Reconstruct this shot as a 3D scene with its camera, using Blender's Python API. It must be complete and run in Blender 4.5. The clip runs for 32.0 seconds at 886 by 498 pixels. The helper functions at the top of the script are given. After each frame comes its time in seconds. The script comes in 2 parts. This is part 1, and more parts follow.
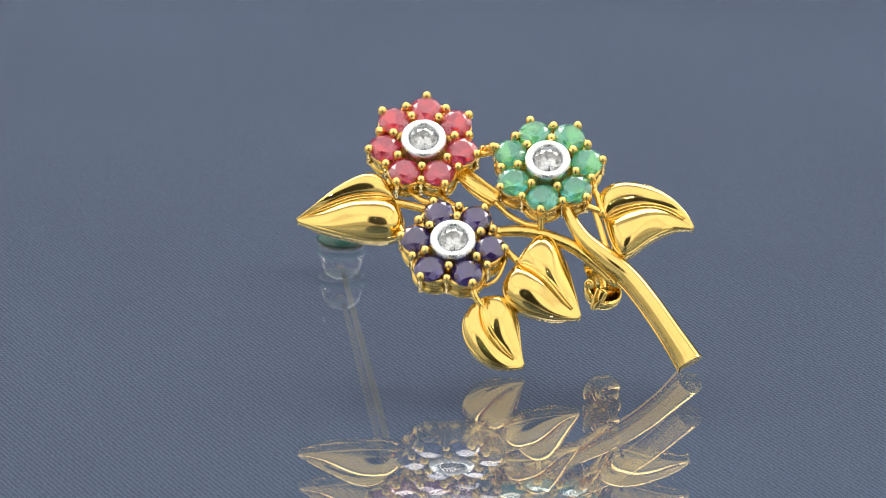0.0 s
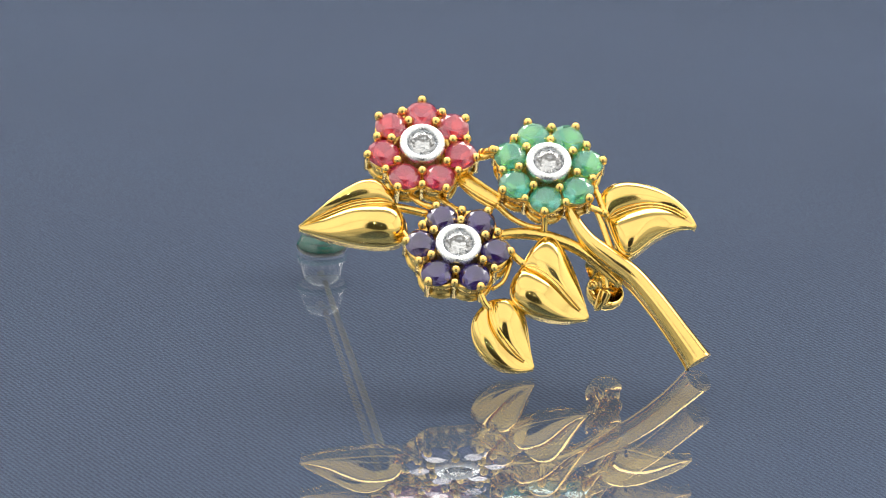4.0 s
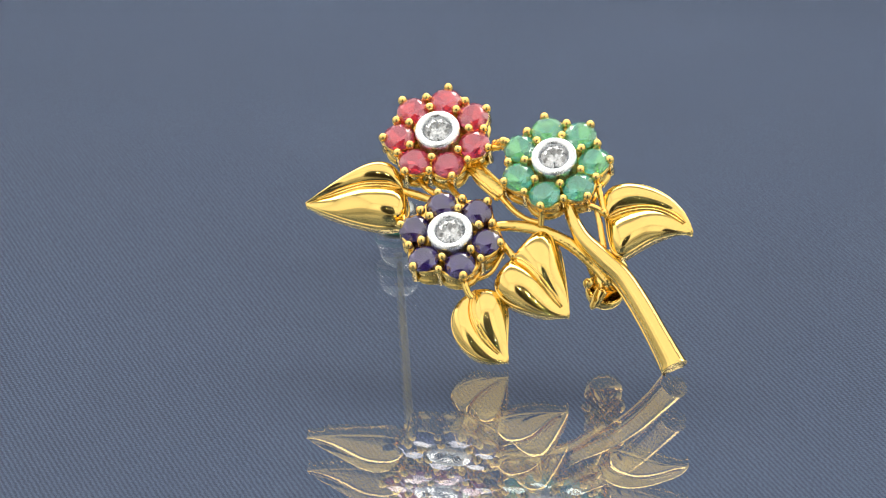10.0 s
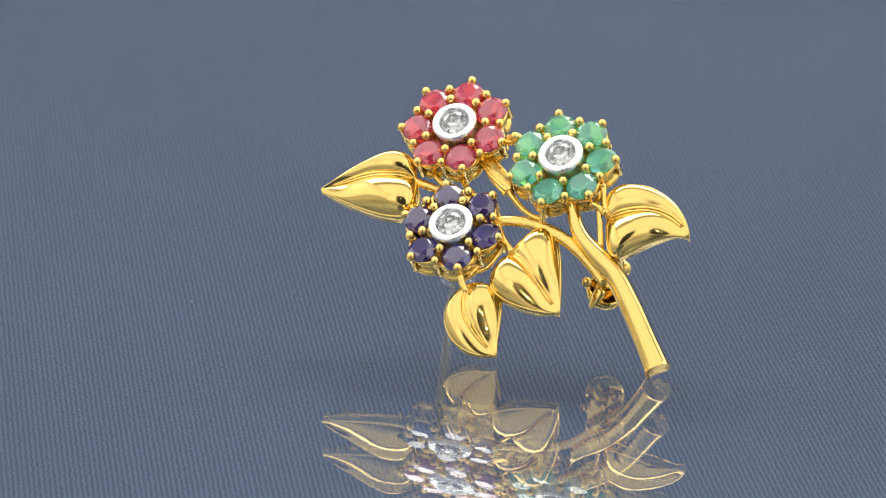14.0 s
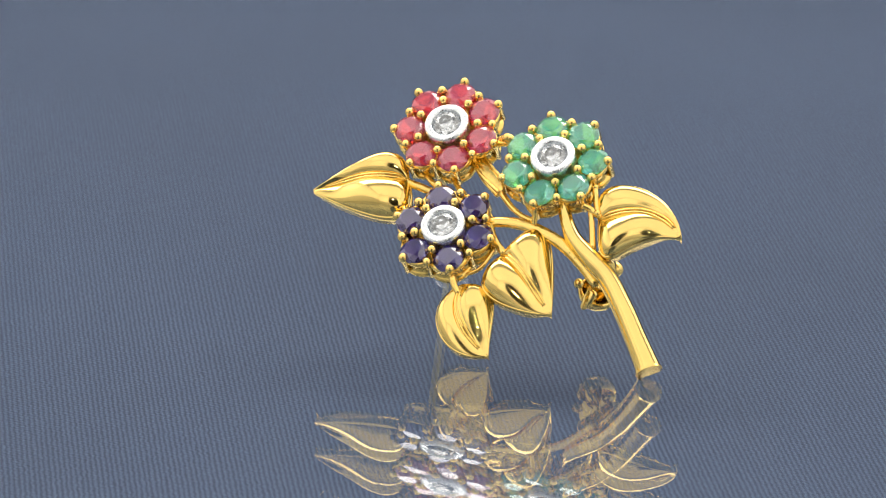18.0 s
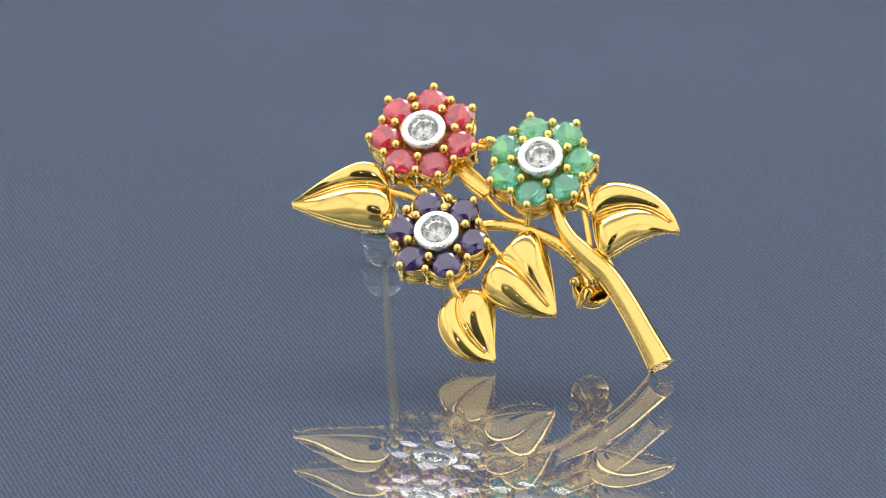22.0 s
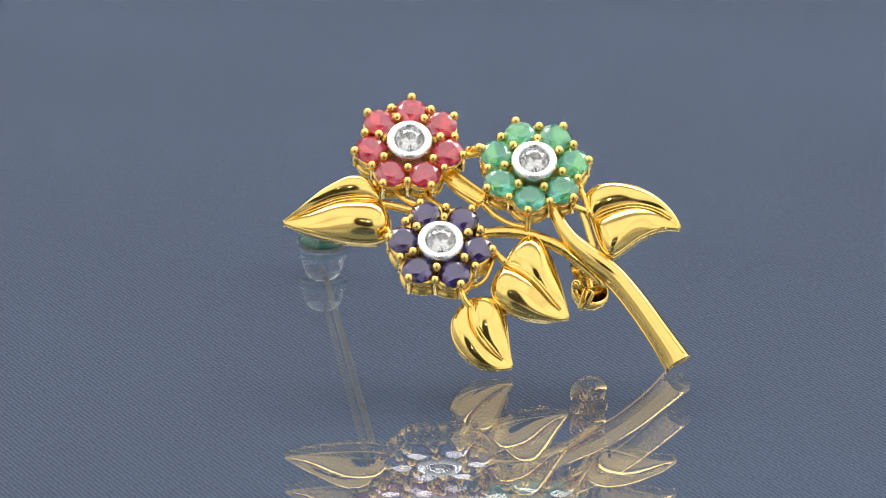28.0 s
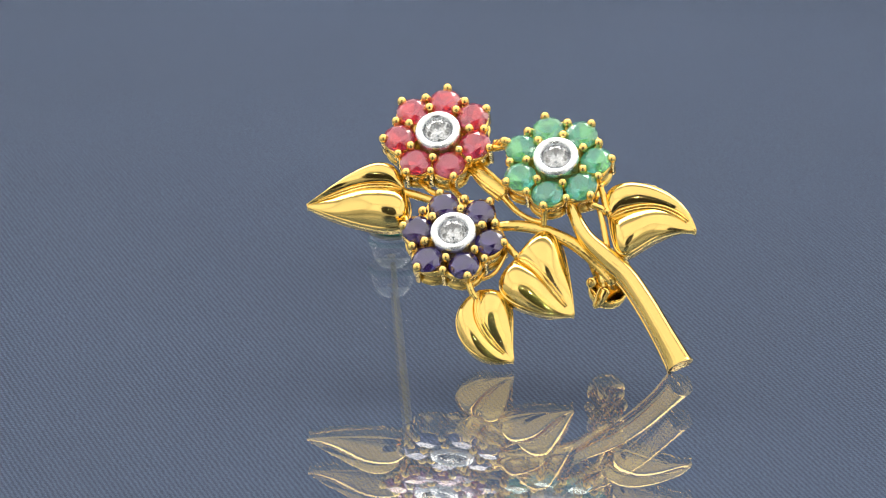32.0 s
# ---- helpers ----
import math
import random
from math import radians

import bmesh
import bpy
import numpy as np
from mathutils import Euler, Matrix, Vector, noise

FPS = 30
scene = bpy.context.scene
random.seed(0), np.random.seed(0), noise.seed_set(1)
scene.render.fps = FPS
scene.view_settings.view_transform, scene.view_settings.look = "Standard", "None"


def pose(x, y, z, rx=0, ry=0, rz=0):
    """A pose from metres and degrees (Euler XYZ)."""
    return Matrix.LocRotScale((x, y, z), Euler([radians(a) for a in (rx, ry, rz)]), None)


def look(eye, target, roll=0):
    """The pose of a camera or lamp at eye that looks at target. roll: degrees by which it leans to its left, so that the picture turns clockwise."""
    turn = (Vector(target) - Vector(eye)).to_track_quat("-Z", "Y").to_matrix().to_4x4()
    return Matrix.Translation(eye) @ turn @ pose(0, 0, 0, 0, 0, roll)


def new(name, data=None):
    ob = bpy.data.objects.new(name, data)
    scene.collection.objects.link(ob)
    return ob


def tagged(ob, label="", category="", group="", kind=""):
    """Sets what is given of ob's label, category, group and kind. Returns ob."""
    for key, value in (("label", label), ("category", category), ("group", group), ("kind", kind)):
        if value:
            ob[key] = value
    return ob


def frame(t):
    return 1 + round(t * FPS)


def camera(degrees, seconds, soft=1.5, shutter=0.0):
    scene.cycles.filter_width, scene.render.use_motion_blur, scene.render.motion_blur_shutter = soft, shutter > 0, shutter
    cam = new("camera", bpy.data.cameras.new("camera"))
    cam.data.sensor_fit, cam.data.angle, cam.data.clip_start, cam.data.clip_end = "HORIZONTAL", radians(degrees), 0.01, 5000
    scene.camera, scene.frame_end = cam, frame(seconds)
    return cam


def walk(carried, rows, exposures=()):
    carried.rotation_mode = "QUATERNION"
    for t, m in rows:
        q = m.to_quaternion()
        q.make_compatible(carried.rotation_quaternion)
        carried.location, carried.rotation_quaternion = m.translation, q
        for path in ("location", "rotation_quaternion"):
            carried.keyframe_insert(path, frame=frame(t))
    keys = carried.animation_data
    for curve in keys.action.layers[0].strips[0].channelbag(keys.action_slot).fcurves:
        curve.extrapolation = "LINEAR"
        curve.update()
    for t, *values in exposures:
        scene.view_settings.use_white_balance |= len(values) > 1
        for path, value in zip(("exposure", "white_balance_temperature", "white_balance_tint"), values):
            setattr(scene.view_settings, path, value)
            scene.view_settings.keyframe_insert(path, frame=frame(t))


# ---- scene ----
MM = 0.001
LEAN = 39.5

# ---- camera: on a stand before a motor turntable that swings to and fro; its picture drifts slightly sideways ----
cam = camera(10.0, 32.0, 1.0)
cam.data.dof.use_dof, cam.data.dof.focus_distance, cam.data.dof.aperture_fstop = True, 0.574, 72.0
AXIS = (0.01218, -0.02779)
EYE = (AXIS[0], AXIS[1] - 0.52604, 0.18585)
ROLL = 0.21
# seconds, the turntable's turn, the camera's yaw and its tilt, in degrees
TURNS = [
    (0, 1.852, 1.871, -17.543),
    (0.5, 3.213, 1.932, -17.550),
    (1, 4.464, 1.976, -17.543),
    (1.5, 5.774, 2.029, -17.531),
    (2, 6.906, 2.066, -17.521),
    (2.5, 8.150, 2.105, -17.523),
    (3, 8.523, 2.147, -17.527),
    (3.5, 7.618, 2.139, -17.534),
    (5.5, 2.679, 1.999, -17.543),
    (6, 1.349, 1.936, -17.544),
    (6.5, 0.048, 1.840, -17.541),
    (7, -1.125, 1.759, -17.541),
    (7.5, -2.515, 1.665, -17.551),
    (8, -3.705, 1.598, -17.548),
    (8.5, -4.880, 1.538, -17.550),
    (9, -6.112, 1.479, -17.560),
    (9.5, -7.316, 1.424, -17.563),
    (10, -8.673, 1.378, -17.560),
    (10.5, -9.766, 1.331, -17.570),
    (11, -11.158, 1.255, -17.575),
    (11.5, -12.307, 1.194, -17.586),
    (12, -13.652, 1.123, -17.591),
    (12.5, -14.741, 1.072, -17.591),
    (13, -16.136, 1.017, -17.591),
    (13.5, -17.198, 0.986, -17.603),
    (14, -18.560, 0.925, -17.600),
    (14.5, -19.787, 0.857, -17.592),
    (15.5, -22.218, 0.726, -17.592),
    (16, -23.568, 0.703, -17.591),
    (16.5, -22.458, 0.763, -17.591),
    (17, -21.087, 0.788, -17.600),
    (17.5, -19.892, 0.810, -17.598),
    (18, -18.785, 0.820, -17.585),
    (18.5, -17.455, 0.843, -17.590),
    (19, -16.122, 0.860, -17.588),
    (19.5, -14.896, 0.878, -17.578),
    (20, -13.574, 0.904, -17.588),
    (20.5, -12.299, 0.951, -17.575),
    (21, -10.916, 1.032, -17.576),
    (21.5, -9.664, 1.146, -17.578),
    (22, -8.329, 1.234, -17.568),
    (22.5, -7.118, 1.319, -17.572),
    (23, -5.665, 1.402, -17.562),
    (23.5, -4.421, 1.478, -17.550),
    (24, -3.070, 1.557, -17.558),
    (24.5, -1.856, 1.619, -17.551),
    (25, -0.474, 1.671, -17.545),
    (25.5, 0.716, 1.699, -17.545),
    (26.5, 3.179, 1.812, -17.545),
    (27.15, 4.886, 1.818, -17.537),
    (27.5, 4.100, 1.782, -17.537),
    (28, 2.972, 1.770, -17.538),
    (28.5, 1.915, 1.761, -17.538),
    (29, 0.458, 1.726, -17.541),
    (29.5, -0.686, 1.702, -17.530),
    (30, -2.001, 1.677, -17.546),
    (30.5, -3.239, 1.658, -17.545),
    (31, -4.408, 1.632, -17.564),
    (31.5, -5.614, 1.580, -17.569),
    (32, -6.915, 1.496, -17.566),
]
walk(cam, [(t, pose(*EYE, 90 + tilt, 0, yaw) @ pose(0, 0, 0, 0, 0, ROLL)) for t, turn, yaw, tilt in TURNS], [(0, 0.2), (32, 0.2)])

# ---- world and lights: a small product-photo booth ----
world = bpy.data.worlds.new("booth_air")
scene.world = world
world.use_nodes = True
world.node_tree.nodes["Background"].inputs[0].default_value = (0.30, 0.34, 0.45, 1)
world.node_tree.nodes["Background"].inputs[1].default_value = 0.35


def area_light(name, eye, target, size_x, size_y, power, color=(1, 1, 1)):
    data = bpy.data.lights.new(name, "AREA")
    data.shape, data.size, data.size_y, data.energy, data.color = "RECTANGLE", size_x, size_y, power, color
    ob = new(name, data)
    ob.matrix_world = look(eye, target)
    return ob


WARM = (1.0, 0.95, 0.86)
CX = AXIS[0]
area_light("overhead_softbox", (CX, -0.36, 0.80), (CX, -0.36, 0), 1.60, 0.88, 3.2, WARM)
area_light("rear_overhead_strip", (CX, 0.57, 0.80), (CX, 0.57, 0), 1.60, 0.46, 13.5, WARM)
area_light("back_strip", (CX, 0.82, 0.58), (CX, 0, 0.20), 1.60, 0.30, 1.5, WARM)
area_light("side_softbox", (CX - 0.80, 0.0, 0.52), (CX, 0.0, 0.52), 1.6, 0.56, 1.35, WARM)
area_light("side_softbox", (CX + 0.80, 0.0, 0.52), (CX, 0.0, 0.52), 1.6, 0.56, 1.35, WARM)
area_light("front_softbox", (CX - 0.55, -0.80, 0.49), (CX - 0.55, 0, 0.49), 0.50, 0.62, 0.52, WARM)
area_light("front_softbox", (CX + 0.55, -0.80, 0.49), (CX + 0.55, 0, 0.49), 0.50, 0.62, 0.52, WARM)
area_light("front_softbox", (CX, -0.80, 0.74), (CX, 0, 0.74), 0.60, 0.12, 0.13, WARM)
area_light("led_spot", (CX + 0.09, -0.60, 0.30), (0, 0, 0.01), 0.008, 0.008, 0.06, WARM)
area_light("led_spot", (CX - 0.07, -0.60, 0.34), (0, 0, 0.01), 0.008, 0.008, 0.06, WARM)


# ---- materials ----
def material(name, color=(0.8, 0.8, 0.8), **values):
    m = bpy.data.materials.new(name)
    m.use_nodes = True
    b = m.node_tree.nodes["Principled BSDF"]
    b.inputs["Base Color"].default_value = (*color, 1)
    for key, v in values.items():
        b.inputs[key.replace("_", " ").title().replace("Ior", "IOR")].default_value = v
    return m


def node(m, kind, **settings):
    n = m.node_tree.nodes.new(kind)
    for key, v in settings.items():
        n.inputs[key.replace("_", " ").title()].default_value = v
    return n


def link(m, a, b):
    m.node_tree.links.new(a, b)


def metal(name, color, rough, wave, lumps=420.0):
    """Polished metal with faint scratches and a slightly uneven, hand-finished surface."""
    m = material(name, color, metallic=1.0, roughness=rough)
    b = m.node_tree.nodes["Principled BSDF"]
    co = m.node_tree.nodes.new("ShaderNodeTexCoord")
    big = node(m, "ShaderNodeTexNoise", scale=lumps, detail=2.0)
    fine = node(m, "ShaderNodeTexNoise", scale=5200.0, detail=3.0)
    add = m.node_tree.nodes.new("ShaderNodeMix")
    add.data_type = "FLOAT"
    add.inputs[0].default_value = 0.12
    bump = m.node_tree.nodes.new("ShaderNodeBump")
    bump.inputs["Strength"].default_value = wave
    bump.inputs["Distance"].default_value = 0.0006
    ramp = m.node_tree.nodes.new("ShaderNodeMapRange")
    ramp.inputs[3].default_value, ramp.inputs[4].default_value = rough * 0.7, rough * 1.6
    for n in (big, fine):
        link(m, co.outputs["Object"], n.inputs["Vector"])
    link(m, big.outputs["Fac"], add.inputs[2])
    link(m, fine.outputs["Fac"], add.inputs[3])
    link(m, add.outputs[0], bump.inputs["Height"])
    link(m, bump.outputs["Normal"], b.inputs["Normal"])
    link(m, fine.outputs["Fac"], ramp.inputs[0])
    link(m, ramp.outputs[0], b.inputs["Roughness"])
    return m


def gem(name, color, deep, clear, ior):
    """A tinted stone: partly clear, with cloudy inclusions of a second tone."""
    m = material(name, color, roughness=0.03, ior=ior, transmission_weight=clear, coat_weight=1.0, coat_roughness=0.01, coat_ior=1.8)
    b = m.node_tree.nodes["Principled BSDF"]
    co = m.node_tree.nodes.new("ShaderNodeTexCoord")
    info = m.node_tree.nodes.new("ShaderNodeObjectInfo")
    n = node(m, "ShaderNodeTexNoise", scale=700.0, detail=4.0)
    n.noise_dimensions = "4D"
    link(m, info.outputs["Random"], n.inputs["W"])
    mix = m.node_tree.nodes.new("ShaderNodeMix")
    mix.data_type = "RGBA"
    mix.inputs[6].default_value, mix.inputs[7].default_value = (*color, 1), (*deep, 1)
    ramp = m.node_tree.nodes.new("ShaderNodeMapRange")
    ramp.inputs[1].default_value, ramp.inputs[2].default_value = 0.35, 0.7
    link(m, co.outputs["Object"], n.inputs["Vector"])
    link(m, n.outputs["Fac"], ramp.inputs[0])
    link(m, ramp.outputs[0], mix.inputs[0])
    link(m, mix.outputs[2], b.inputs["Base Color"])
    return m


GOLD = metal("polished_yellow_gold", (0.92, 0.68, 0.225), 0.10, 0.02)
CAST_GOLD = metal("cast_yellow_gold", (0.93, 0.67, 0.20), 0.15, 0.13, 1600.0)
WHITE_GOLD = metal("polished_white_gold", (0.88, 0.92, 0.96), 0.24, 0.03)
RUBY = gem("ruby", (1.0, 0.11, 0.28), (0.95, 0.06, 0.19), 0.70, 1.77)
EMERALD = gem("emerald", (0.30, 1.0, 0.88), (0.15, 0.95, 0.78), 0.78, 1.58)
SAPPHIRE = gem("sapphire", (0.09, 0.05, 0.55), (0.025, 0.014, 0.20), 0.75, 1.77)
DIAMOND = material("clear_stone", (0.90, 0.95, 1.0), roughness=0.0, ior=2.3, transmission_weight=0.93)
SATIN_GOLD = metal("satin_yellow_gold", (0.58, 0.45, 0.18), 0.40, 0.03)
SILICONE = material("clear_silicone", (1.0, 1.0, 1.0), roughness=0.02, ior=1.44, transmission_weight=0.985, coat_weight=0.2, coat_roughness=0.03)
MILKY = material("milky_silicone", (0.92, 0.95, 0.95), roughness=0.3, ior=1.43, transmission_weight=0.85)
STOPPER_CORE = material("teal_rubber", (0.006, 0.12, 0.095), roughness=0.25, ior=1.45)
ACRYLIC = material("clear_acrylic", (1, 1, 1), roughness=0.0, ior=1.62, transmission_weight=1.0)


def fabric_material():
    """Blue-grey twill: fine diagonal ribs crossed by a thread, with soft unevenness in the dye."""
    m = material("blue_grey_twill", (0.1, 0.13, 0.2), roughness=0.95, sheen_weight=0.04, specular_ior_level=0.15)
    b = m.node_tree.nodes["Principled BSDF"]
    co = m.node_tree.nodes.new("ShaderNodeTexCoord")
    turn = m.node_tree.nodes.new("ShaderNodeMapping")
    turn.inputs["Rotation"].default_value = (0, 0, radians(-26))
    rib = m.node_tree.nodes.new("ShaderNodeTexWave")
    rib.inputs["Scale"].default_value = 560.0
    rib.inputs["Distortion"].default_value = 2.2
    rib.inputs["Detail Scale"].default_value = 2.0
    cross = m.node_tree.nodes.new("ShaderNodeTexWave")
    cross.bands_direction = "Y"
    cross.inputs["Scale"].default_value = 520.0
    cross.inputs["Distortion"].default_value = 3.0
    cloud = node(m, "ShaderNodeTexNoise", scale=9.0, detail=3.0)
    grain = node(m, "ShaderNodeTexNoise", scale=2400.0, detail=2.0)
    skew = m.node_tree.nodes.new("ShaderNodeMapping")
    skew.inputs["Rotation"].default_value = (0, 0, radians(12))
    for n in (rib, cloud, grain):
        link(m, turn.outputs[0], n.inputs["Vector"])
    link(m, co.outputs["Object"], turn.inputs[0])
    link(m, co.outputs["Object"], skew.inputs[0])
    link(m, skew.outputs[0], cross.inputs["Vector"])

    def mixed(a, b_, f):
        x = m.node_tree.nodes.new("ShaderNodeMix")
        x.data_type = "FLOAT"
        x.inputs[0].default_value = f
        link(m, a, x.inputs[2])
        link(m, b_, x.inputs[3])
        return x.outputs[0]

    weave = mixed(rib.outputs["Fac"], cross.outputs["Fac"], 0.32)
    weave = mixed(weave, grain.outputs["Fac"], 0.50)
    tone = m.node_tree.nodes.new("ShaderNodeValToRGB")
    tone.color_ramp.elements[0].position, tone.color_ramp.elements[1].position = 0.26, 0.78
    tone.color_ramp.elements[0].color = (0.015, 0.0295, 0.060, 1)
    tone.color_ramp.elements[1].color = (0.080, 0.122, 0.212, 1)
    link(m, weave, tone.inputs[0])
    dye = m.node_tree.nodes.new("ShaderNodeMix")
    dye.data_type, dye.blend_type = "RGBA", "MULTIPLY"
    dye.inputs[0].default_value = 0.35
    link(m, tone.outputs[0], dye.inputs[6])
    link(m, cloud.outputs["Fac"], dye.inputs[7])
    link(m, dye.outputs[2], b.inputs["Base Color"])
    bump = m.node_tree.nodes.new("ShaderNodeBump")
    bump.inputs["Strength"].default_value = 0.8
    bump.inputs["Distance"].default_value = 0.0002
    link(m, weave, bump.inputs["Height"])
    link(m, bump.outputs["Normal"], b.inputs["Normal"])
    return m


FABRIC = fabric_material()


def wall_material(name, color):
    m = material(name, color, roughness=0.9)
    b = m.node_tree.nodes["Principled BSDF"]
    n = node(m, "ShaderNodeTexNoise", scale=40.0, detail=4.0)
    bump = m.node_tree.nodes.new("ShaderNodeBump")
    bump.inputs["Strength"].default_value, bump.inputs["Distance"].default_value = 0.2, 0.001
    link(m, n.outputs["Fac"], bump.inputs["Height"])
    link(m, bump.outputs["Normal"], b.inputs["Normal"])
    return m


BACKDROP = wall_material("blue_grey_backdrop_cloth", (0.042, 0.05, 0.085))
WHITE_WALL = wall_material("white_booth_cloth", (0.82, 0.81, 0.79))
DARK_WALL = wall_material("dark_room_wall", (0.06, 0.05, 0.045))


# ---- mesh helpers (millimetres) ----
def part(name, bm, mat, parent=None, label="", smooth=True, m=None):
    """Links a bmesh, given in millimetres, as one mesh object under a thing or part."""
    bmesh.ops.scale(bm, vec=(MM, MM, MM), verts=bm.verts)
    bmesh.ops.recalc_face_normals(bm, faces=bm.faces)
    data = bpy.data.meshes.new(name)
    bm.to_mesh(data)
    bm.free()
    for p in data.polygons:
        p.use_smooth = smooth
    data.materials.append(mat)
    return place(name, data, parent, label, m)


def place(name, data, parent=None, label="", m=None):
    ob = new(name, data)
    ob.parent = parent
    if m is not None:
        ob.matrix_basis = m
    if label:
        ob["label"] = label
    return ob


def at(x, y, z, turn=0.0):
    """A pose in a thing's space, from millimetres and degrees about its upright."""
    return pose(x * MM, y * MM, z * MM, 0, 0, turn)


def lathe(bm, profile, sides=24, m=Matrix.Identity(4)):
    """Turns a profile of (radius, height) about z."""
    rings = []
    for r, h in profile:
        if r < 1e-4:
            rings.append([bm.verts.new(m @ Vector((0, 0, h)))])
        else:
            rings.append([bm.verts.new(m @ Vector((r * math.cos(2 * math.pi * k / sides), r * math.sin(2 * math.pi * k / sides), h))) for k in range(sides)])
    for a, b in zip(rings, rings[1:]):
        for k in range(sides):
            j = (k + 1) % sides
            quad = [a[k % len(a)], a[j % len(a)], b[j % len(b)], b[k % len(b)]]
            quad = [v for n, v in enumerate(quad) if v not in quad[:n]]
            if len(quad) > 2:
                bm.faces.new(quad)
    return bm


def spline(points, steps=8):
    """Catmull-Rom through rows of numbers."""
    p = [np.array(q, float) for q in points]
    p = [2 * p[0] - p[1], *p, 2 * p[-1] - p[-2]]
    out = []
    for a, b, c, d in zip(p, p[1:], p[2:], p[3:]):
        for k in range(steps):
            t = k / steps
            out.append(0.5 * (2 * b + (c - a) * t + (2 * a - 5 * b + 4 * c - d) * t * t + (3 * b - a - 3 * c + d) * t**3))
    return [*out, p[-2]]


def sweep(bm, points, sides=16, flat=1.0, steps=8, groove=0.0, round_ends=True, groove_at=0.0, keel=0.0):
    """A tube along rows of (x, y, z, radius); flat squeezes it along z, groove cuts a furrow along its top."""
    rows = spline(points, steps)
    rings = []
    for n, row in enumerate(rows):
        a, b = rows[max(n - 1, 0)], rows[min(n + 1, len(rows) - 1)]
        along = Vector((b - a)[:3]).normalized()
        side = along.cross(Vector((0, 0, 1))).normalized()
        up = side.cross(along)
        ring = []
        for k in range(sides):
            w = 2 * math.pi * k / sides
            s, u = math.cos(w), math.sin(w)
            if keel and u < 0:
                s, u = math.copysign(abs(s) ** 0.35, s), u * keel
            dip = 1 - groove * math.exp(-(((s - groove_at) / 0.2) ** 2)) * (u > -0.4)
            ring.append(bm.verts.new(Vector(row[:3]) + float(row[3]) * (s * side + u * flat * dip * up)))
        rings.append(ring)
    for a, b in zip(rings, rings[1:]):
        for k in range(sides):
            bm.faces.new((a[k], a[(k + 1) % sides], b[(k + 1) % sides], b[k]))
    for ring, row, other in ((rings[0], rows[0], rows[1]), (rings[-1], rows[-1], rows[-2])):
        out = Vector((row - other)[:3]).normalized() * float(row[3]) * (0.5 if round_ends else -0.25)
        tip = bm.verts.new(Vector(row[:3]) + out)
        for k in range(sides):
            bm.faces.new((ring[k], ring[(k + 1) % sides], tip))
    return bm


def bezier(p, t):
    a, b, c, d = (np.array(q, float) for q in p)
    return (1 - t) ** 3 * a + 3 * t * (1 - t) ** 2 * b + 3 * t * t * (1 - t) * c + t**3 * d


# ---- the table: cloth under a thick clear sheet, and the booth round it ----
def slab(name, x0, x1, y0, y1, z0, z1, mat):
    bm = bmesh.new()
    bmesh.ops.create_cube(bm, size=1)
    for v in bm.verts:
        v.co = Vector(((x0, x1)[v.co.x > 0], (y0, y1)[v.co.y > 0], (z0, z1)[v.co.z > 0]))
    return part(name, bm, mat, smooth=False)


THICK = 8.0
tagged(slab("ground", -900, 900, -900, 900, -THICK - 40, -THICK - 24, FABRIC), "blue-grey twill cloth on the booth floor", "cloth", kind="structure")


def disc(name, radius, z0, z1, mat, bevel):
    """A flat round plate about the turntable's axis, with a rounded rim."""
    bm = lathe(bmesh.new(), [(0, z1), (radius - bevel, z1), (radius, z1 - bevel), (radius, z0 + bevel), (radius - bevel, z0), (0, z0)], 96, Matrix.Translation((AXIS[0] / MM, AXIS[1] / MM, 0)))
    return part(name, bm, mat, smooth=False)


platter = tagged(disc("turntable", 300, -THICK - 24, -THICK - 6, WHITE_WALL, 2.0), "low white round motor turntable under the cloth", "turntable")
cloth = tagged(disc("display_cloth", 304, -THICK - 6, -THICK - 0.3, FABRIC, 2.0), "blue-grey twill cloth stretched over the turntable", "cloth")
sheet = tagged(disc("display_sheet", 296, -THICK, 0, ACRYLIC, 1.0), "thick clear acrylic disc lying on blue-grey cloth", "acrylic sheet")
sheet.visible_shadow = False
tagged(slab("wall_north", -900, 900, 900, 920, -20, 900, BACKDROP), "plain blue-grey booth backdrop", "wall", kind="structure")


def front_wall(hx, hz, wide, high):
    """The booth's front cloth with an oval opening for the camera."""
    box = (-920, 920, -20, 900)
    corners = [math.atan2(z - hz, x - hx) for x in box[:2] for z in box[2:]]
    bm = bmesh.new()
    rings = [[], [], [], []]
    for w in sorted([2 * math.pi * k / 64 - math.pi for k in range(64)] + corners):
        c, q = math.cos(w), math.sin(w)
        far = min(((box[1] if c > 0 else box[0]) - hx) / c if abs(c) > 1e-9 else 1e9, ((box[3] if q > 0 else box[2]) - hz) / q if abs(q) > 1e-9 else 1e9)
        rim = 1 / math.hypot(c / wide, q / high)
        for ring, d, y in zip(rings, (rim, far, far, rim), (-900, -900, -920, -920)):
            ring.append(bm.verts.new((hx + d * c, y, hz + d * q)))
    for a, b in zip(rings, [*rings[1:], rings[0]]):
        for k in range(len(a)):
            bm.faces.new((a[k], a[(k + 1) % len(a)], b[(k + 1) % len(b)], b[k]))
    return part("wall_south", bm, WHITE_WALL, smooth=False)


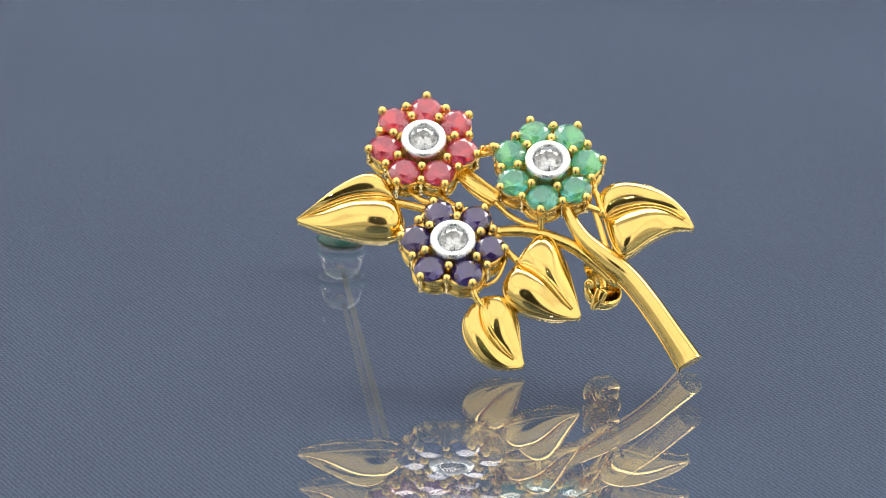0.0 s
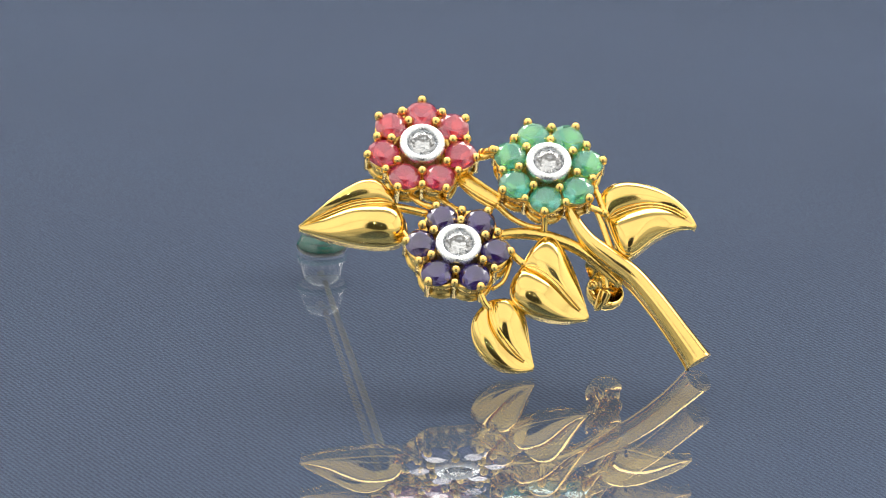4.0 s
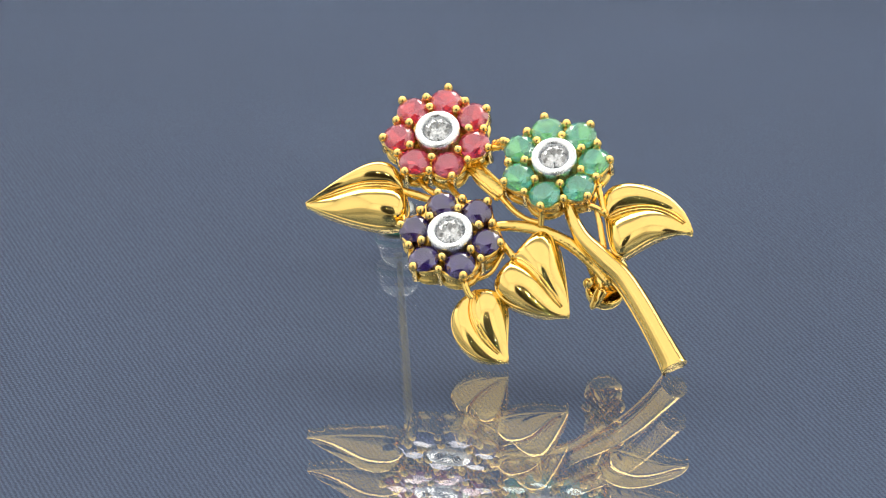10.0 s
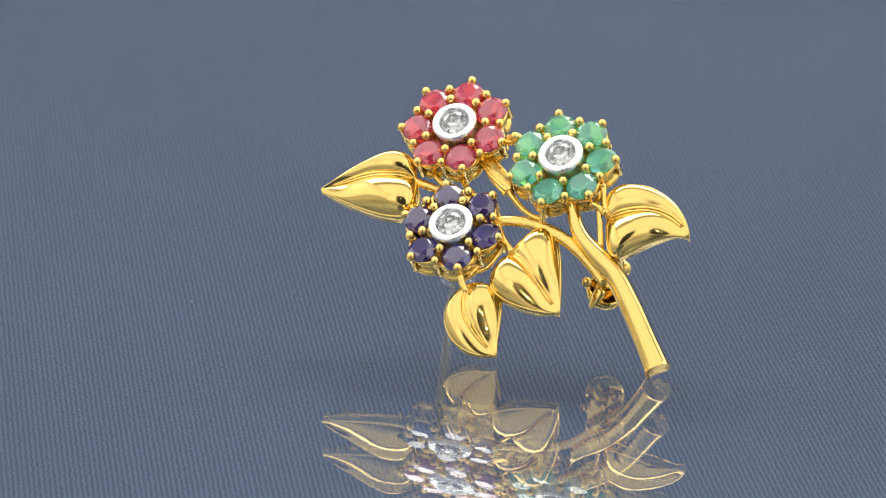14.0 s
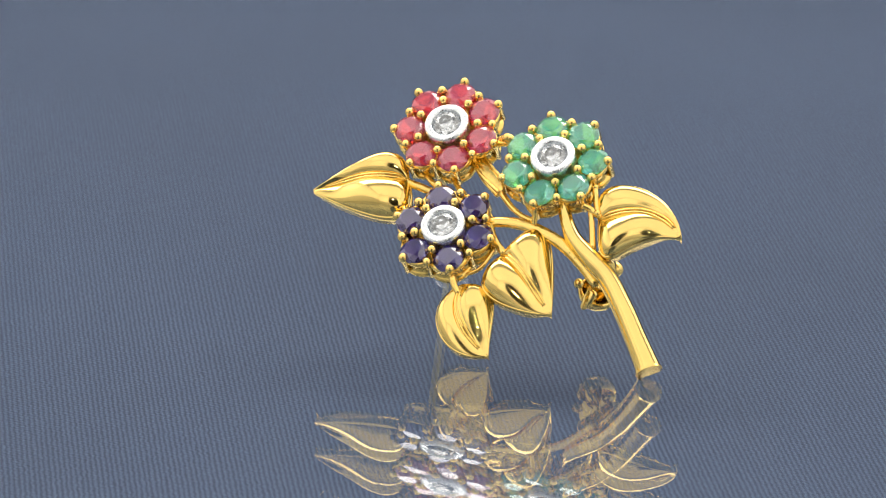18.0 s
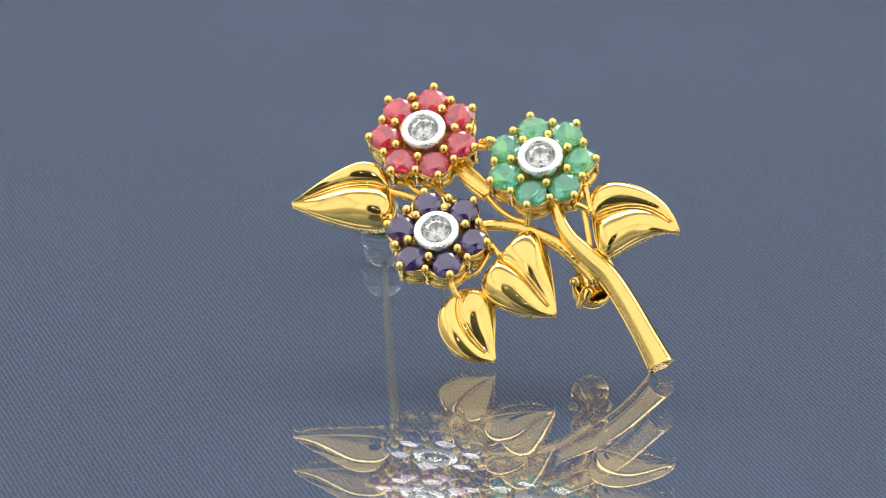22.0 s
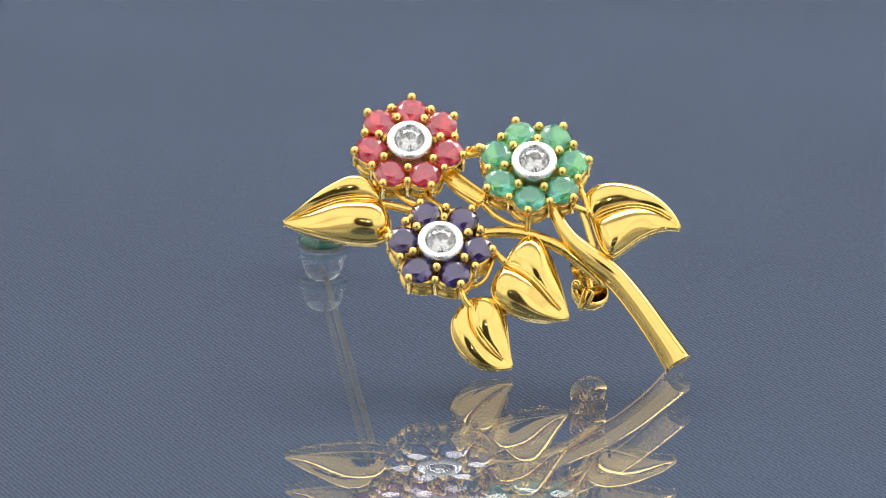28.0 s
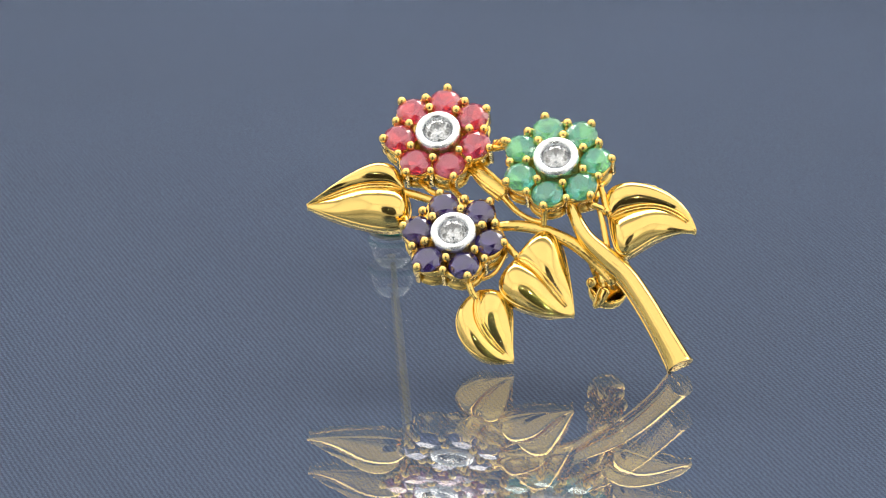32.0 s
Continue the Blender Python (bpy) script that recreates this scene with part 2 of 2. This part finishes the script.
tagged(front_wall(12, 380, 380, 370), "white booth cloth with an oval camera opening", "wall", kind="structure")
tagged(slab("wall_room", -1500, 1500, -1620, -1600, -1200, 1500, DARK_WALL), "plain dark room wall beyond the open booth front", "wall", kind="structure")
tagged(slab("wall_east", 900, 920, -900, 900, -20, 900, WHITE_WALL), "plain white booth cloth", "wall", kind="structure")
tagged(slab("wall_west", -920, -900, -900, 900, -20, 900, WHITE_WALL), "plain white booth cloth", "wall", kind="structure")
tagged(slab("ceiling", -920, 920, -920, 920, 900, 920, WHITE_WALL), "plain white booth cloth overhead", "ceiling", kind="structure")

# ---- the brooch ----
brooch = new("brooch")
brooch.matrix_basis = pose(0, 0, 0, LEAN, 0, 0)
tagged(brooch, "gold flower brooch with red, green, blue stones, propped on its pin", "brooch")


def prong_mesh(length):
    bm = bmesh.new()
    head = [(0.56 * math.sin(w), 0.60 * math.cos(w) - 0.5) for w in np.linspace(0, 2.2, 8)]
    lathe(bm, [*[(max(r, 0.0), h) for r, h in head], (0.38, -1.15), (0.38, -length), (0.0, -length)], 12)
    bmesh.ops.scale(bm, vec=(MM, MM, MM), verts=bm.verts)
    bmesh.ops.recalc_face_normals(bm, faces=bm.faces)
    data = bpy.data.meshes.new("prong")
    bm.to_mesh(data)
    bm.free()
    for p in data.polygons:
        p.use_smooth = True
    data.materials.append(GOLD)
    return data


def stone_mesh(name, radius, mat, table=0.6, crown=0.4, depth=0.8):
    """A round brilliant: flat table, kite and star facets, a girdle and a pointed pavilion."""
    bm = bmesh.new()
    ring = lambda r, h, n, off: [bm.verts.new((radius * r * math.cos(2 * math.pi * (k + off) / n), radius * r * math.sin(2 * math.pi * (k + off) / n), radius * h)) for k in range(n)]
    top, mid = ring(table, crown, 8, 0.0), ring(0.82, crown * 0.62, 8, 0.5)
    girdle, low = ring(1.0, 0.03, 16, 0.0), ring(1.0, -0.03, 16, 0.0)
    keel, culet = ring(0.45, -depth * 0.6, 8, 0.5), bm.verts.new((0, 0, -depth * radius))
    bm.faces.new(top)
    for k in range(8):
        j = (k + 1) % 8
        bm.faces.new((top[k], mid[k], top[j]))
        bm.faces.new((top[j], mid[k], girdle[(2 * k + 2) % 16], mid[j]))
        bm.faces.new((mid[k], girdle[2 * k + 1], girdle[(2 * k + 2) % 16]))
        bm.faces.new((mid[k], girdle[2 * k], girdle[2 * k + 1]))
        bm.faces.new((low[2 * k], keel[k], low[2 * k + 1]))
        bm.faces.new((low[2 * k + 1], keel[k], low[(2 * k + 2) % 16]))
        bm.faces.new((keel[k], low[(2 * k + 2) % 16], keel[j]))
        bm.faces.new((keel[k], keel[j], culet))
    for k in range(16):
        bm.faces.new((girdle[k], low[k], low[(k + 1) % 16], girdle[(k + 1) % 16]))
    bmesh.ops.scale(bm, vec=(MM, MM, MM), verts=bm.verts)
    bmesh.ops.recalc_face_normals(bm, faces=bm.faces)
    data = bpy.data.meshes.new(name)
    bm.to_mesh(data)
    bm.free()
    data.materials.append(mat)
    return data


PRONG = prong_mesh(3.2)
CLEAR = stone_mesh("clear_stone", 1.68, DIAMOND, 0.56, 0.32, 0.85)


def flower(name, label, x, y, n, count, first, tip_r, valley_r, inner_r, stone_r, stone_radius, mat, stone_name, stone_label, bezel_lift):
    """A flower of round stones in a scalloped gold cup, round a clear stone in a white bezel."""
    bm = bmesh.new()
    steps = count * 12
    rows = []
    for height, grow in ((-0.75, -0.4), (-0.9, -0.1), (-1.5, -0.08), (-1.65, -0.25), (-1.8, -0.38), (-2.6, -0.42), (-2.72, -0.22), (-2.88, -0.04), (-3.12, 0.02), (-3.36, -0.06), (-3.6, -0.45)):
        ring = []
        for k in range(steps):
            w = 2 * math.pi * k / steps
            swing = abs(math.cos(w * count / 2)) ** 0.8
            r = (valley_r - 0.05) + (tip_r - valley_r) * swing + grow
            a = w + radians(first)
            ring.append(bm.verts.new((r * math.cos(a), r * math.sin(a), height)))
        rows.append(ring)
    for height, r in ((-3.6, 2.2), (-2.2, 2.2), (-2.2, valley_r - 1.1)):
        rows.append([bm.verts.new((r * math.cos(2 * math.pi * k / steps + radians(first)), r * math.sin(2 * math.pi * k / steps + radians(first)), height)) for k in range(steps)])
    rows.append(rows[0])
    for a, b in zip(rows, rows[1:]):
        for k in range(steps):
            bm.faces.new((a[k], a[(k + 1) % steps], b[(k + 1) % steps], b[k]))
    cup = part(name, bm, CAST_GOLD, brooch, label, m=at(x, y, n))
    stone = stone_mesh(stone_name, stone_radius, mat)
    step = 360 / count
    rnd = random.Random(count + len(name))
    for k in range(count):
        w = radians(first + step * k)
        c, s = math.cos(w), math.sin(w)
        tilt = pose(stone_r * c * MM, stone_r * s * MM, -0.62 * MM, rnd.uniform(-5, 5), rnd.uniform(-5, 5), rnd.uniform(0, 45))
        place(stone_name, stone, cup, stone_label, tilt)
        place("prong", PRONG, cup, m=at((tip_r - 0.06) * c, (tip_r - 0.06) * s, 0.05))
        v = radians(first + step * (k + 0.5))
        place("prong", PRONG, cup, m=at(valley_r * math.cos(v), valley_r * math.sin(v), 0.0))
        place("prong", PRONG, cup, m=at(inner_r * math.cos(v), inner_r * math.sin(v), 0.32))
    bm = bmesh.new()
    rim = [(2.15 + 0.50 * math.cos(w), bezel_lift - 0.42 + 0.44 * math.sin(w)) for w in np.linspace(0.0, math.pi, 12)]
    lathe(bm, [(2.35, -2.3), (2.60, bezel_lift - 0.9), *rim, (1.60, -1.6), (0.3, -1.9), (0.3, -2.3)], 48)
    part("bezel", bm, WHITE_GOLD, cup, "polished white metal bezel")
    place("clear_stone", CLEAR, cup, "clear faceted round stone", at(0, 0, bezel_lift - 0.42, 10))
    return cup


flower("ruby_flower", "cluster of seven red stones in gold prongs", -7.28, 18.5, 13.65, 7, 87, 6.45, 5.3, 3.62, 4.58, 1.84, RUBY, "ruby", "faceted translucent red round stone", 0.5)
flower("emerald_flower", "cluster of seven green stones in gold prongs", 6.95, 14.75, 14.7, 7, 108, 6.4, 5.35, 3.4, 4.58, 1.86, EMERALD, "emerald", "cloudy green round stone", 0.75)
flower("sapphire_flower", "cluster of six dark blue stones in gold prongs", -3.88, 4.65, 13.7, 6, 52, 6.0, 4.95, 3.4, 4.32, 1.78, SAPPHIRE, "sapphire", "faceted dark blue round stone", 0.5)


def leaf(label, edge_a, edge_b, crease, n_tip, n_base, swell, lift=0.0, deep=1.5):
    """A plump heart-shaped leaf: two swollen lobes on a thin rim, with a sunken double vein between them."""
    bm = bmesh.new()
    rows, across = 44, 22
    away = np.array(crease[1]) - np.array(crease[0])
    away = np.array((-away[1], away[0])) / np.linalg.norm(away) * 0.17
    away *= 1 if away @ (bezier(edge_a, 0.3) - bezier(crease, 0.3)) > 0 else -1
    edge_a = [tuple(np.array(edge_a[0]) + away), *edge_a[1:]]
    edge_b = [tuple(np.array(edge_b[0]) - away), *edge_b[1:]]
    plump = lambda width, t: swell * 0.38 * width / (1 + 0.06 * width) * (0.2 + 0.8 * (3 - 2 * min(1, t / 0.62)) * min(1, t / 0.62) ** 2)
    swell_at = lambda x: max(0.0, 1 - x * x) ** 0.62
    across_at = lambda w, t: 2 * w / (1.20 - 0.05 * t) - 1
    base = lambda t: n_tip + (n_base - n_tip) * t
    inner = []
    for edge in (edge_a, edge_b):
        grid = []
        mid, way = bezier(edge, 0.5) - bezier(crease, 0.5), bezier(edge, 0.51) - bezier(edge, 0.49)
        turn = 1 if mid[0] * way[1] - mid[1] * way[0] > 0 else -1
        for i in range(rows + 1):
            t = i / rows
            e, c = bezier(edge, t), bezier(crease, t)
            d = bezier(crease, min(1, t + 0.01)) - bezier(crease, max(0, t - 0.01))
            side = np.array((-d[1], d[0])) / np.linalg.norm(d)
            side *= 1 if side @ mid > 0 else -1
            width = np.linalg.norm(e - c)
            c = c + side * min(0.42, 0.16 * width)
            fat = plump(width, t)
            line = []
            d = bezier(edge, min(1, t + 0.01)) - bezier(edge, max(0, t - 0.01))
            away = np.array((d[1], -d[0])) / np.linalg.norm(d) * turn
            for j in range(-3, across + 1):
                w = max(j, 0) / across
                w = 0.5 - 0.5 * math.cos(math.pi * w)
                p = e + (c - e) * w + away * (0.0, 0.06, 0.14, 0.02)[max(-j, 0)] * min(1, 0.5 + 5 * t)
                x = across_at(w, t)
                h = fat * swell_at(x)
                if j < 0:
                    h = (0.0, 0.02, -0.2, -deep)[-j] * min(1, 0.35 + 3 * t)
                rise = lift * (1 - w) * math.sin(math.pi * t) if edge is edge_a else 0.0
                line.append(bm.verts.new((p[0], p[1], base(t) + h + rise)))
            grid.append(line)
        for a, b in zip(grid, grid[1:]):
            for j in range(len(a) - 1):
                bm.faces.new((a[j], a[j + 1], b[j + 1], b[j]))
        low = [line[0] for line in grid]
        spine = [bm.verts.new((*bezier(crease, i / rows), base(i / rows) - deep + 0.2)) for i in range(rows + 1)]
        for i in range(rows):
            bm.faces.new((low[i], low[i + 1], spine[i + 1], spine[i]))
        inner.append([line[-1] for line in grid])
    one, two = inner
    floor_line = [bm.verts.new((*((one[i].co + two[i].co) / 2).xy, one[i].co.z - 0.02)) for i in range(rows + 1)]
    for some in (one, two):
        for i in range(rows):
            bm.faces.new((some[i], some[i + 1], floor_line[i + 1], floor_line[i]))
    bmesh.ops.remove_doubles(bm, verts=bm.verts, dist=0.02)
    bmesh.ops.holes_fill(bm, edges=[e for e in bm.edges if e.is_boundary], sides=0)
    ob = part("leaf", bm, GOLD, brooch, label)
    for off in (-0.2, 0.2):
        rail = bmesh.new()
        pts = []
        for i in range(9):
            t = 0.12 + 0.88 * i / 8
            c, d = bezier(crease, t), bezier(crease, min(1, t + 0.02)) - bezier(crease, t - 0.02)
            side = np.array((-d[1], d[0])) / np.linalg.norm(d)
            gap = 0.5 * np.linalg.norm(bezier(edge_a, t) - c) + 0.5 * np.linalg.norm(bezier(edge_b, t) - c)
            near = min(1.0, gap / 2.6)
            x = across_at(1, t)
            pts.append((*(c + side * off * near), base(t) + plump(gap, t) * swell_at(x) + 0.03, 0.06 + 0.09 * near))
        sweep(rail, pts, 10, steps=3)
        part("vein", rail, CAST_GOLD, ob)
    return ob


leaf("pointed swollen gold leaf with a double centre vein", [(-21.7, 9.05), (-18.82, 10.4), (-12.4, 18.9), (-10.67, 11.75)], [(-21.7, 9.05), (-20.0, 8.4), (-5.3, 2.1), (-10.67, 11.75)], [(-21.7, 9.05), (-18.11, 11.04), (-14.36, 11.19), (-10.67, 11.75)], 11.1, 11.5, 1.3, 1.2)
leaf("curved swollen gold leaf with a double centre vein", [(23.46, 7.35), (20.9, 14.8), (10.2, 14.8), (13.44, 8.7)], [(23.46, 7.35), (16.9, 8.6), (15.6, -1.9), (13.44, 8.7)], [(23.46, 7.35), (20.96, 11.18), (16.59, 9.79), (13.44, 8.7)], 12.3, 12.0, 1.0, 0.8)
leaf("heart-shaped swollen gold leaf beside the stem", [(10.5, -3.53), (9.55, 0.9), (7.95, 13.15), (3.4, 2.6)], [(10.5, -3.53), (7.02, -4.12), (-1.63, -3.17), (3.4, 2.6)], [(10.5, -3.53), (8.07, -1.24), (6.18, 1.23), (3.4, 2.6)], 10.5, 12.0, 1.15, 0.0, 1.4)
leaf("rounded swollen gold leaf that almost touches the sheet", [(4.1, -8.97), (3.05, -5.65), (4.82, 0.55), (-0.44, -1.45)], [(4.1, -8.97), (-1.7, -10.75), (-5.25, -4.0), (-0.44, -1.45)], [(4.1, -8.97), (0.96, -7.44), (-0.91, -5.03), (-0.44, -1.45)], 8.8, 11.2, 1.15, 0.0, 1.2)

STEM = [(9.0, 10.2, 12.9, 0.55), (9.55, 8.56, 12.4, 0.75), (11.15, 5.88, 12.0, 0.95), (13.76, 3.63, 11.4, 1.15), (16.1, 1.78, 10.8, 1.14), (18.42, -1.22, 10.2, 1.17), (20.68, -4.6, 9.4, 1.23), (22.45, -7.3, 8.6, 1.40), (22.9, -8.04, 8.33, 1.53), (23.02, -8.24, 8.26, 1.58)]
bm = sweep(bmesh.new(), STEM, 56, 0.95, 8, 0.10, False, 0.80, 0.95)
sweep(bm, [(x - 0.72 * w, y - 0.52 * w, z - 1.05 * w, 0.17) for x, y, z, w in STEM[3:-1]], 10, 1.0, 6)
part("stem", bm, GOLD, brooch, "curved tapering polished gold stem")


def twig(points, label="thin gold branch", flat=0.9):
    return part("branch", sweep(bmesh.new(), points, 14, flat, 6), CAST_GOLD, brooch, label)


twig([(0.6, 6.8, 12.0, 0.6), (3.1, 7.05, 12, 0.7), (5.68, 6.75, 12, 0.75), (8.5, 5.85, 11.7, 0.76), (10.6, 4.8, 11.2, 0.76), (12.6, 3.4, 10.4, 0.74), (14.6, 1.5, 9.7, 0.6)], "flat curved gold branch", 0.75)
twig([(-11.0, 11.5, 11.3, 0.5), (-9.17, 10.98, 11.4, 0.5), (-7.0, 10.3, 11.4, 0.5)])
BAR = [(-3.6, 16.0, 11.4, 0.8), (-1.41, 13.69, 11.8, 0.8), (0.2, 12.3, 11.9, 0.75), (1.3, 11.4, 12, 0.65)]
bm = sweep(bmesh.new(), BAR, 14, 0.4, 6)
for side in (-1, 1):
    sweep(bm, [(x + 0.69 * side * w, y + 0.73 * side * w, z + 0.12, 0.2) for x, y, z, w in BAR], 10, 1.0, 6)
part("branch", bm, CAST_GOLD, brooch, "flat gold bar with raised edges between the flowers")
twig([(-3.2, 15.2, 11.0, 0.35), (-1.8, 13.1, 11.2, 0.35), (0.6, 10.9, 11.5, 0.35)])
twig([(0.8, 6.9, 12.0, 0.35), (2.0, 4.6, 12.1, 0.4), (3.6, 2.8, 12.0, 0.45)])
twig([(-1.6, -1.0, 12.0, 0.4), (-1.2, -1.9, 11.6, 0.4), (-0.6, -2.6, 11.2, 0.4)])
twig([(-0.2, 0.2, 11.0, 0.25), (1.2, 1.2, 11.2, 0.25), (2.2, 3.6, 11.6, 0.25)])
twig([(0.9, 11.2, 11.8, 0.4), (2.6, 9.5, 11.5, 0.36), (4.4, 8.3, 11.6, 0.34), (6.1, 7.7, 11.9, 0.34)])
twig([(6.2, 8.7, 14.0, 0.35), (6.2, 8.0, 13.0, 0.35), (6.15, 7.0, 12.2, 0.35)])
twig([(12.2, 9.9, 12.4, 0.35), (12.8, 8.0, 12.1, 0.35), (13.6, 5.0, 11.6, 0.4)])
twig([(11.4, 9.8, 13.0, 0.4), (12.4, 9.6, 12.6, 0.4), (13.6, 9.0, 12.2, 0.4)])


def link_bar(points):
    """A short bar with a bead at each end that ties two settings together."""
    bm = sweep(bmesh.new(), points, 12, 1.0, 5)
    for p in (points[0], points[-1]):
        bmesh.ops.create_uvsphere(bm, u_segments=14, v_segments=9, radius=p[3] * 1.35, matrix=Matrix.Translation(p[:3]))
    return part("link", bm, CAST_GOLD, brooch)


link_bar([(-1.3, 17.0, 12.6, 0.4), (-0.2, 17.0, 13.0, 0.4), (0.8, 16.9, 13.6, 0.42)])
link_bar([(-0.4, 17.6, 13.0, 0.36), (0.1, 17.2, 13.9, 0.38), (0.7, 17.0, 14.4, 0.4)])
link_bar([(-9.2, 13.4, 11.2, 0.38), (-7.6, 11.6, 11.6, 0.36), (-5.6, 10.4, 12.2, 0.38)])
link_bar([(-5.6, 13.0, 11.0, 0.36), (-4.6, 11.6, 11.4, 0.36), (-3.4, 10.2, 12.0, 0.38)])
link_bar([(12.2, 12.4, 13.0, 0.36), (12.7, 10.9, 12.8, 0.36), (13.2, 9.3, 12.4, 0.38)])
link_bar([(-10.2, 8.2, 11.6, 0.36), (-9.6, 6.9, 12.0, 0.36), (-9.2, 5.8, 12.4, 0.38)])

# ---- catch behind the stem, and the opened pin ----
UNLEAN = Euler((radians(-LEAN), 0, 0)).to_matrix()


def local(x, y, z):
    """From the table's millimetres to the brooch's own."""
    return UNLEAN @ Vector((x, y, z))


def spot(x, y, z):
    """A place on the catch."""
    return local(x - 0.15, y, z + 0.8)


plate = bmesh.new()
sweep(plate, [(*spot(13.6, 1.6, 9.2), 0.9), (*spot(13.0, 0.2, 7.2), 0.9), (*spot(13.2, -0.6, 5.6), 0.8)], 12, 0.6, 6)
corners = [[plate.verts.new(spot(x, y, z)) for x, z in ((12.2, 5.6), (14.6, 5.0), (15.6, 7.2), (15.2, 9.6), (11.6, 9.8), (11.2, 8.2))] for y in (-0.2, 0.35)]
plate.faces.new(corners[0])
plate.faces.new(corners[1])
for k in range(6):
    plate.faces.new((corners[0][k], corners[0][(k + 1) % 6], corners[1][(k + 1) % 6], corners[1][k]))
catch = part("catch", plate, GOLD, brooch, "small gold safety catch behind the stem", False)
bm = bmesh.new()
bowl = [(2.3 * math.sin(w), -1.9 * math.cos(w)) for w in np.linspace(0.0, 1.75, 10)]
inner = [(max(r - 0.35, 0.0), h + 0.3) for r, h in reversed(bowl)]
lathe(bm, [*bowl, *inner], 24, Matrix.Translation(spot(13.5, -0.6, 5.2)) @ Euler((radians(-LEAN + 35), radians(18), 0)).to_matrix().to_4x4())
part("roller", bm, GOLD, catch, "cupped gold roller of the catch")
bm = bmesh.new()
bmesh.ops.create_uvsphere(bm, u_segments=16, v_segments=10, radius=0.62, matrix=Matrix.Translation(spot(11.85, -2.6, 6.7)))
part("knob", bm, GOLD, catch)
bm = bmesh.new()
sweep(bm, [(*spot(13.4, -2.2, 5.8), 0.75), (*spot(12.9, -2.5, 4.8), 0.7), (*spot(12.3, -2.6, 3.8), 0.4)], 12, 0.6, 5)
part("lever", bm, GOLD, catch)
bm = bmesh.new()
bmesh.ops.create_uvsphere(bm, u_segments=16, v_segments=10, radius=0.95, matrix=Matrix.Translation(spot(15.0, 1.2, 7.6)))
part("knob", bm, GOLD, catch)
bm = bmesh.new()
bmesh.ops.create_uvsphere(bm, u_segments=16, v_segments=10, radius=0.95, matrix=Matrix.Translation(spot(14.7, 0.4, 5.9)))
part("knob", bm, GOLD, catch)

HINGE, FOOT = local(-10.9, 9.4, 18.2), local(-17.4, 35.6, 2.6)
bm = bmesh.new()
sweep(bm, [(*HINGE, 0.42), (*(HINGE * 0.5 + FOOT * 0.5), 0.44), (*(FOOT + (FOOT - HINGE) * 0.02), 0.3)], 12, 1.0, 6)
part("pin", bm, SATIN_GOLD, brooch, "thin straight gold pin, opened out as a prop")
bm = bmesh.new()
lathe(bm, [(0, -1.1), (0.9, -1.1), (1.0, -0.9), (1.0, 0.9), (0.9, 1.1), (0, 1.1)], 16, Matrix.Translation(HINGE) @ Matrix.Rotation(radians(90), 4, "Y"))
part("hinge", bm, GOLD, brooch, "small gold pin hinge")

# ---- soft stopper on the pin's end ----
bm = lathe(bmesh.new(), [(0, 4.2), (1.0, 4.12), (1.7, 3.8), (2.2, 3.2), (2.45, 2.5), (2.6, 1.8), (2.8, 1.3), (3.02, 0.95), (3.08, 0.6), (3.0, 0.3), (2.6, 0.02), (2.2, 0.1), (1.6, 0.35), (0, 0.4)], 48)
stopper = part("pin_stopper", bm, SILICONE)
bm = lathe(bmesh.new(), [(0, 1.0), (1.4, 1.05), (2.1, 1.15), (2.5, 1.0), (2.7, 0.7), (2.6, 0.55), (0, 0.7)], 36)
part("core", bm, STOPPER_CORE, stopper, "dark teal core seen through the clear skin")
bm = lathe(bmesh.new(), [(0, 0.70), (2.4, 0.5), (2.72, 0.4), (2.5, 0.14), (2.2, 0.2), (1.6, 0.45), (0, 0.5)], 36)
part("base", bm, MILKY, stopper, "milky translucent underside")
bm = lathe(bmesh.new(), [(0, 4.1), (0.7, 4.05), (1.1, 3.85), (1.35, 3.4), (1.4, 3.0), (1.2, 2.7), (0, 2.6)], 36)
part("cap", bm, MILKY, stopper, "milky translucent top")
stopper.matrix_basis = pose(-17.4 * MM, 35.9 * MM, 0.05 * MM, 3, 1, 0)
tagged(stopper, "clear silicone stopper with a teal core on the brooch pin", "pin stopper")


# ---- the turntable carries all that stands on it ----
def motions():
    axis = Matrix.Translation((*AXIS, 0))
    for thing in (platter, cloth, sheet, brooch, stopper):
        rest = thing.matrix_basis.copy()
        walk(thing, [(t, axis @ pose(0, 0, 0, 0, 0, turn) @ axis.inverted() @ rest) for t, turn, yaw, tilt in TURNS])


motions()
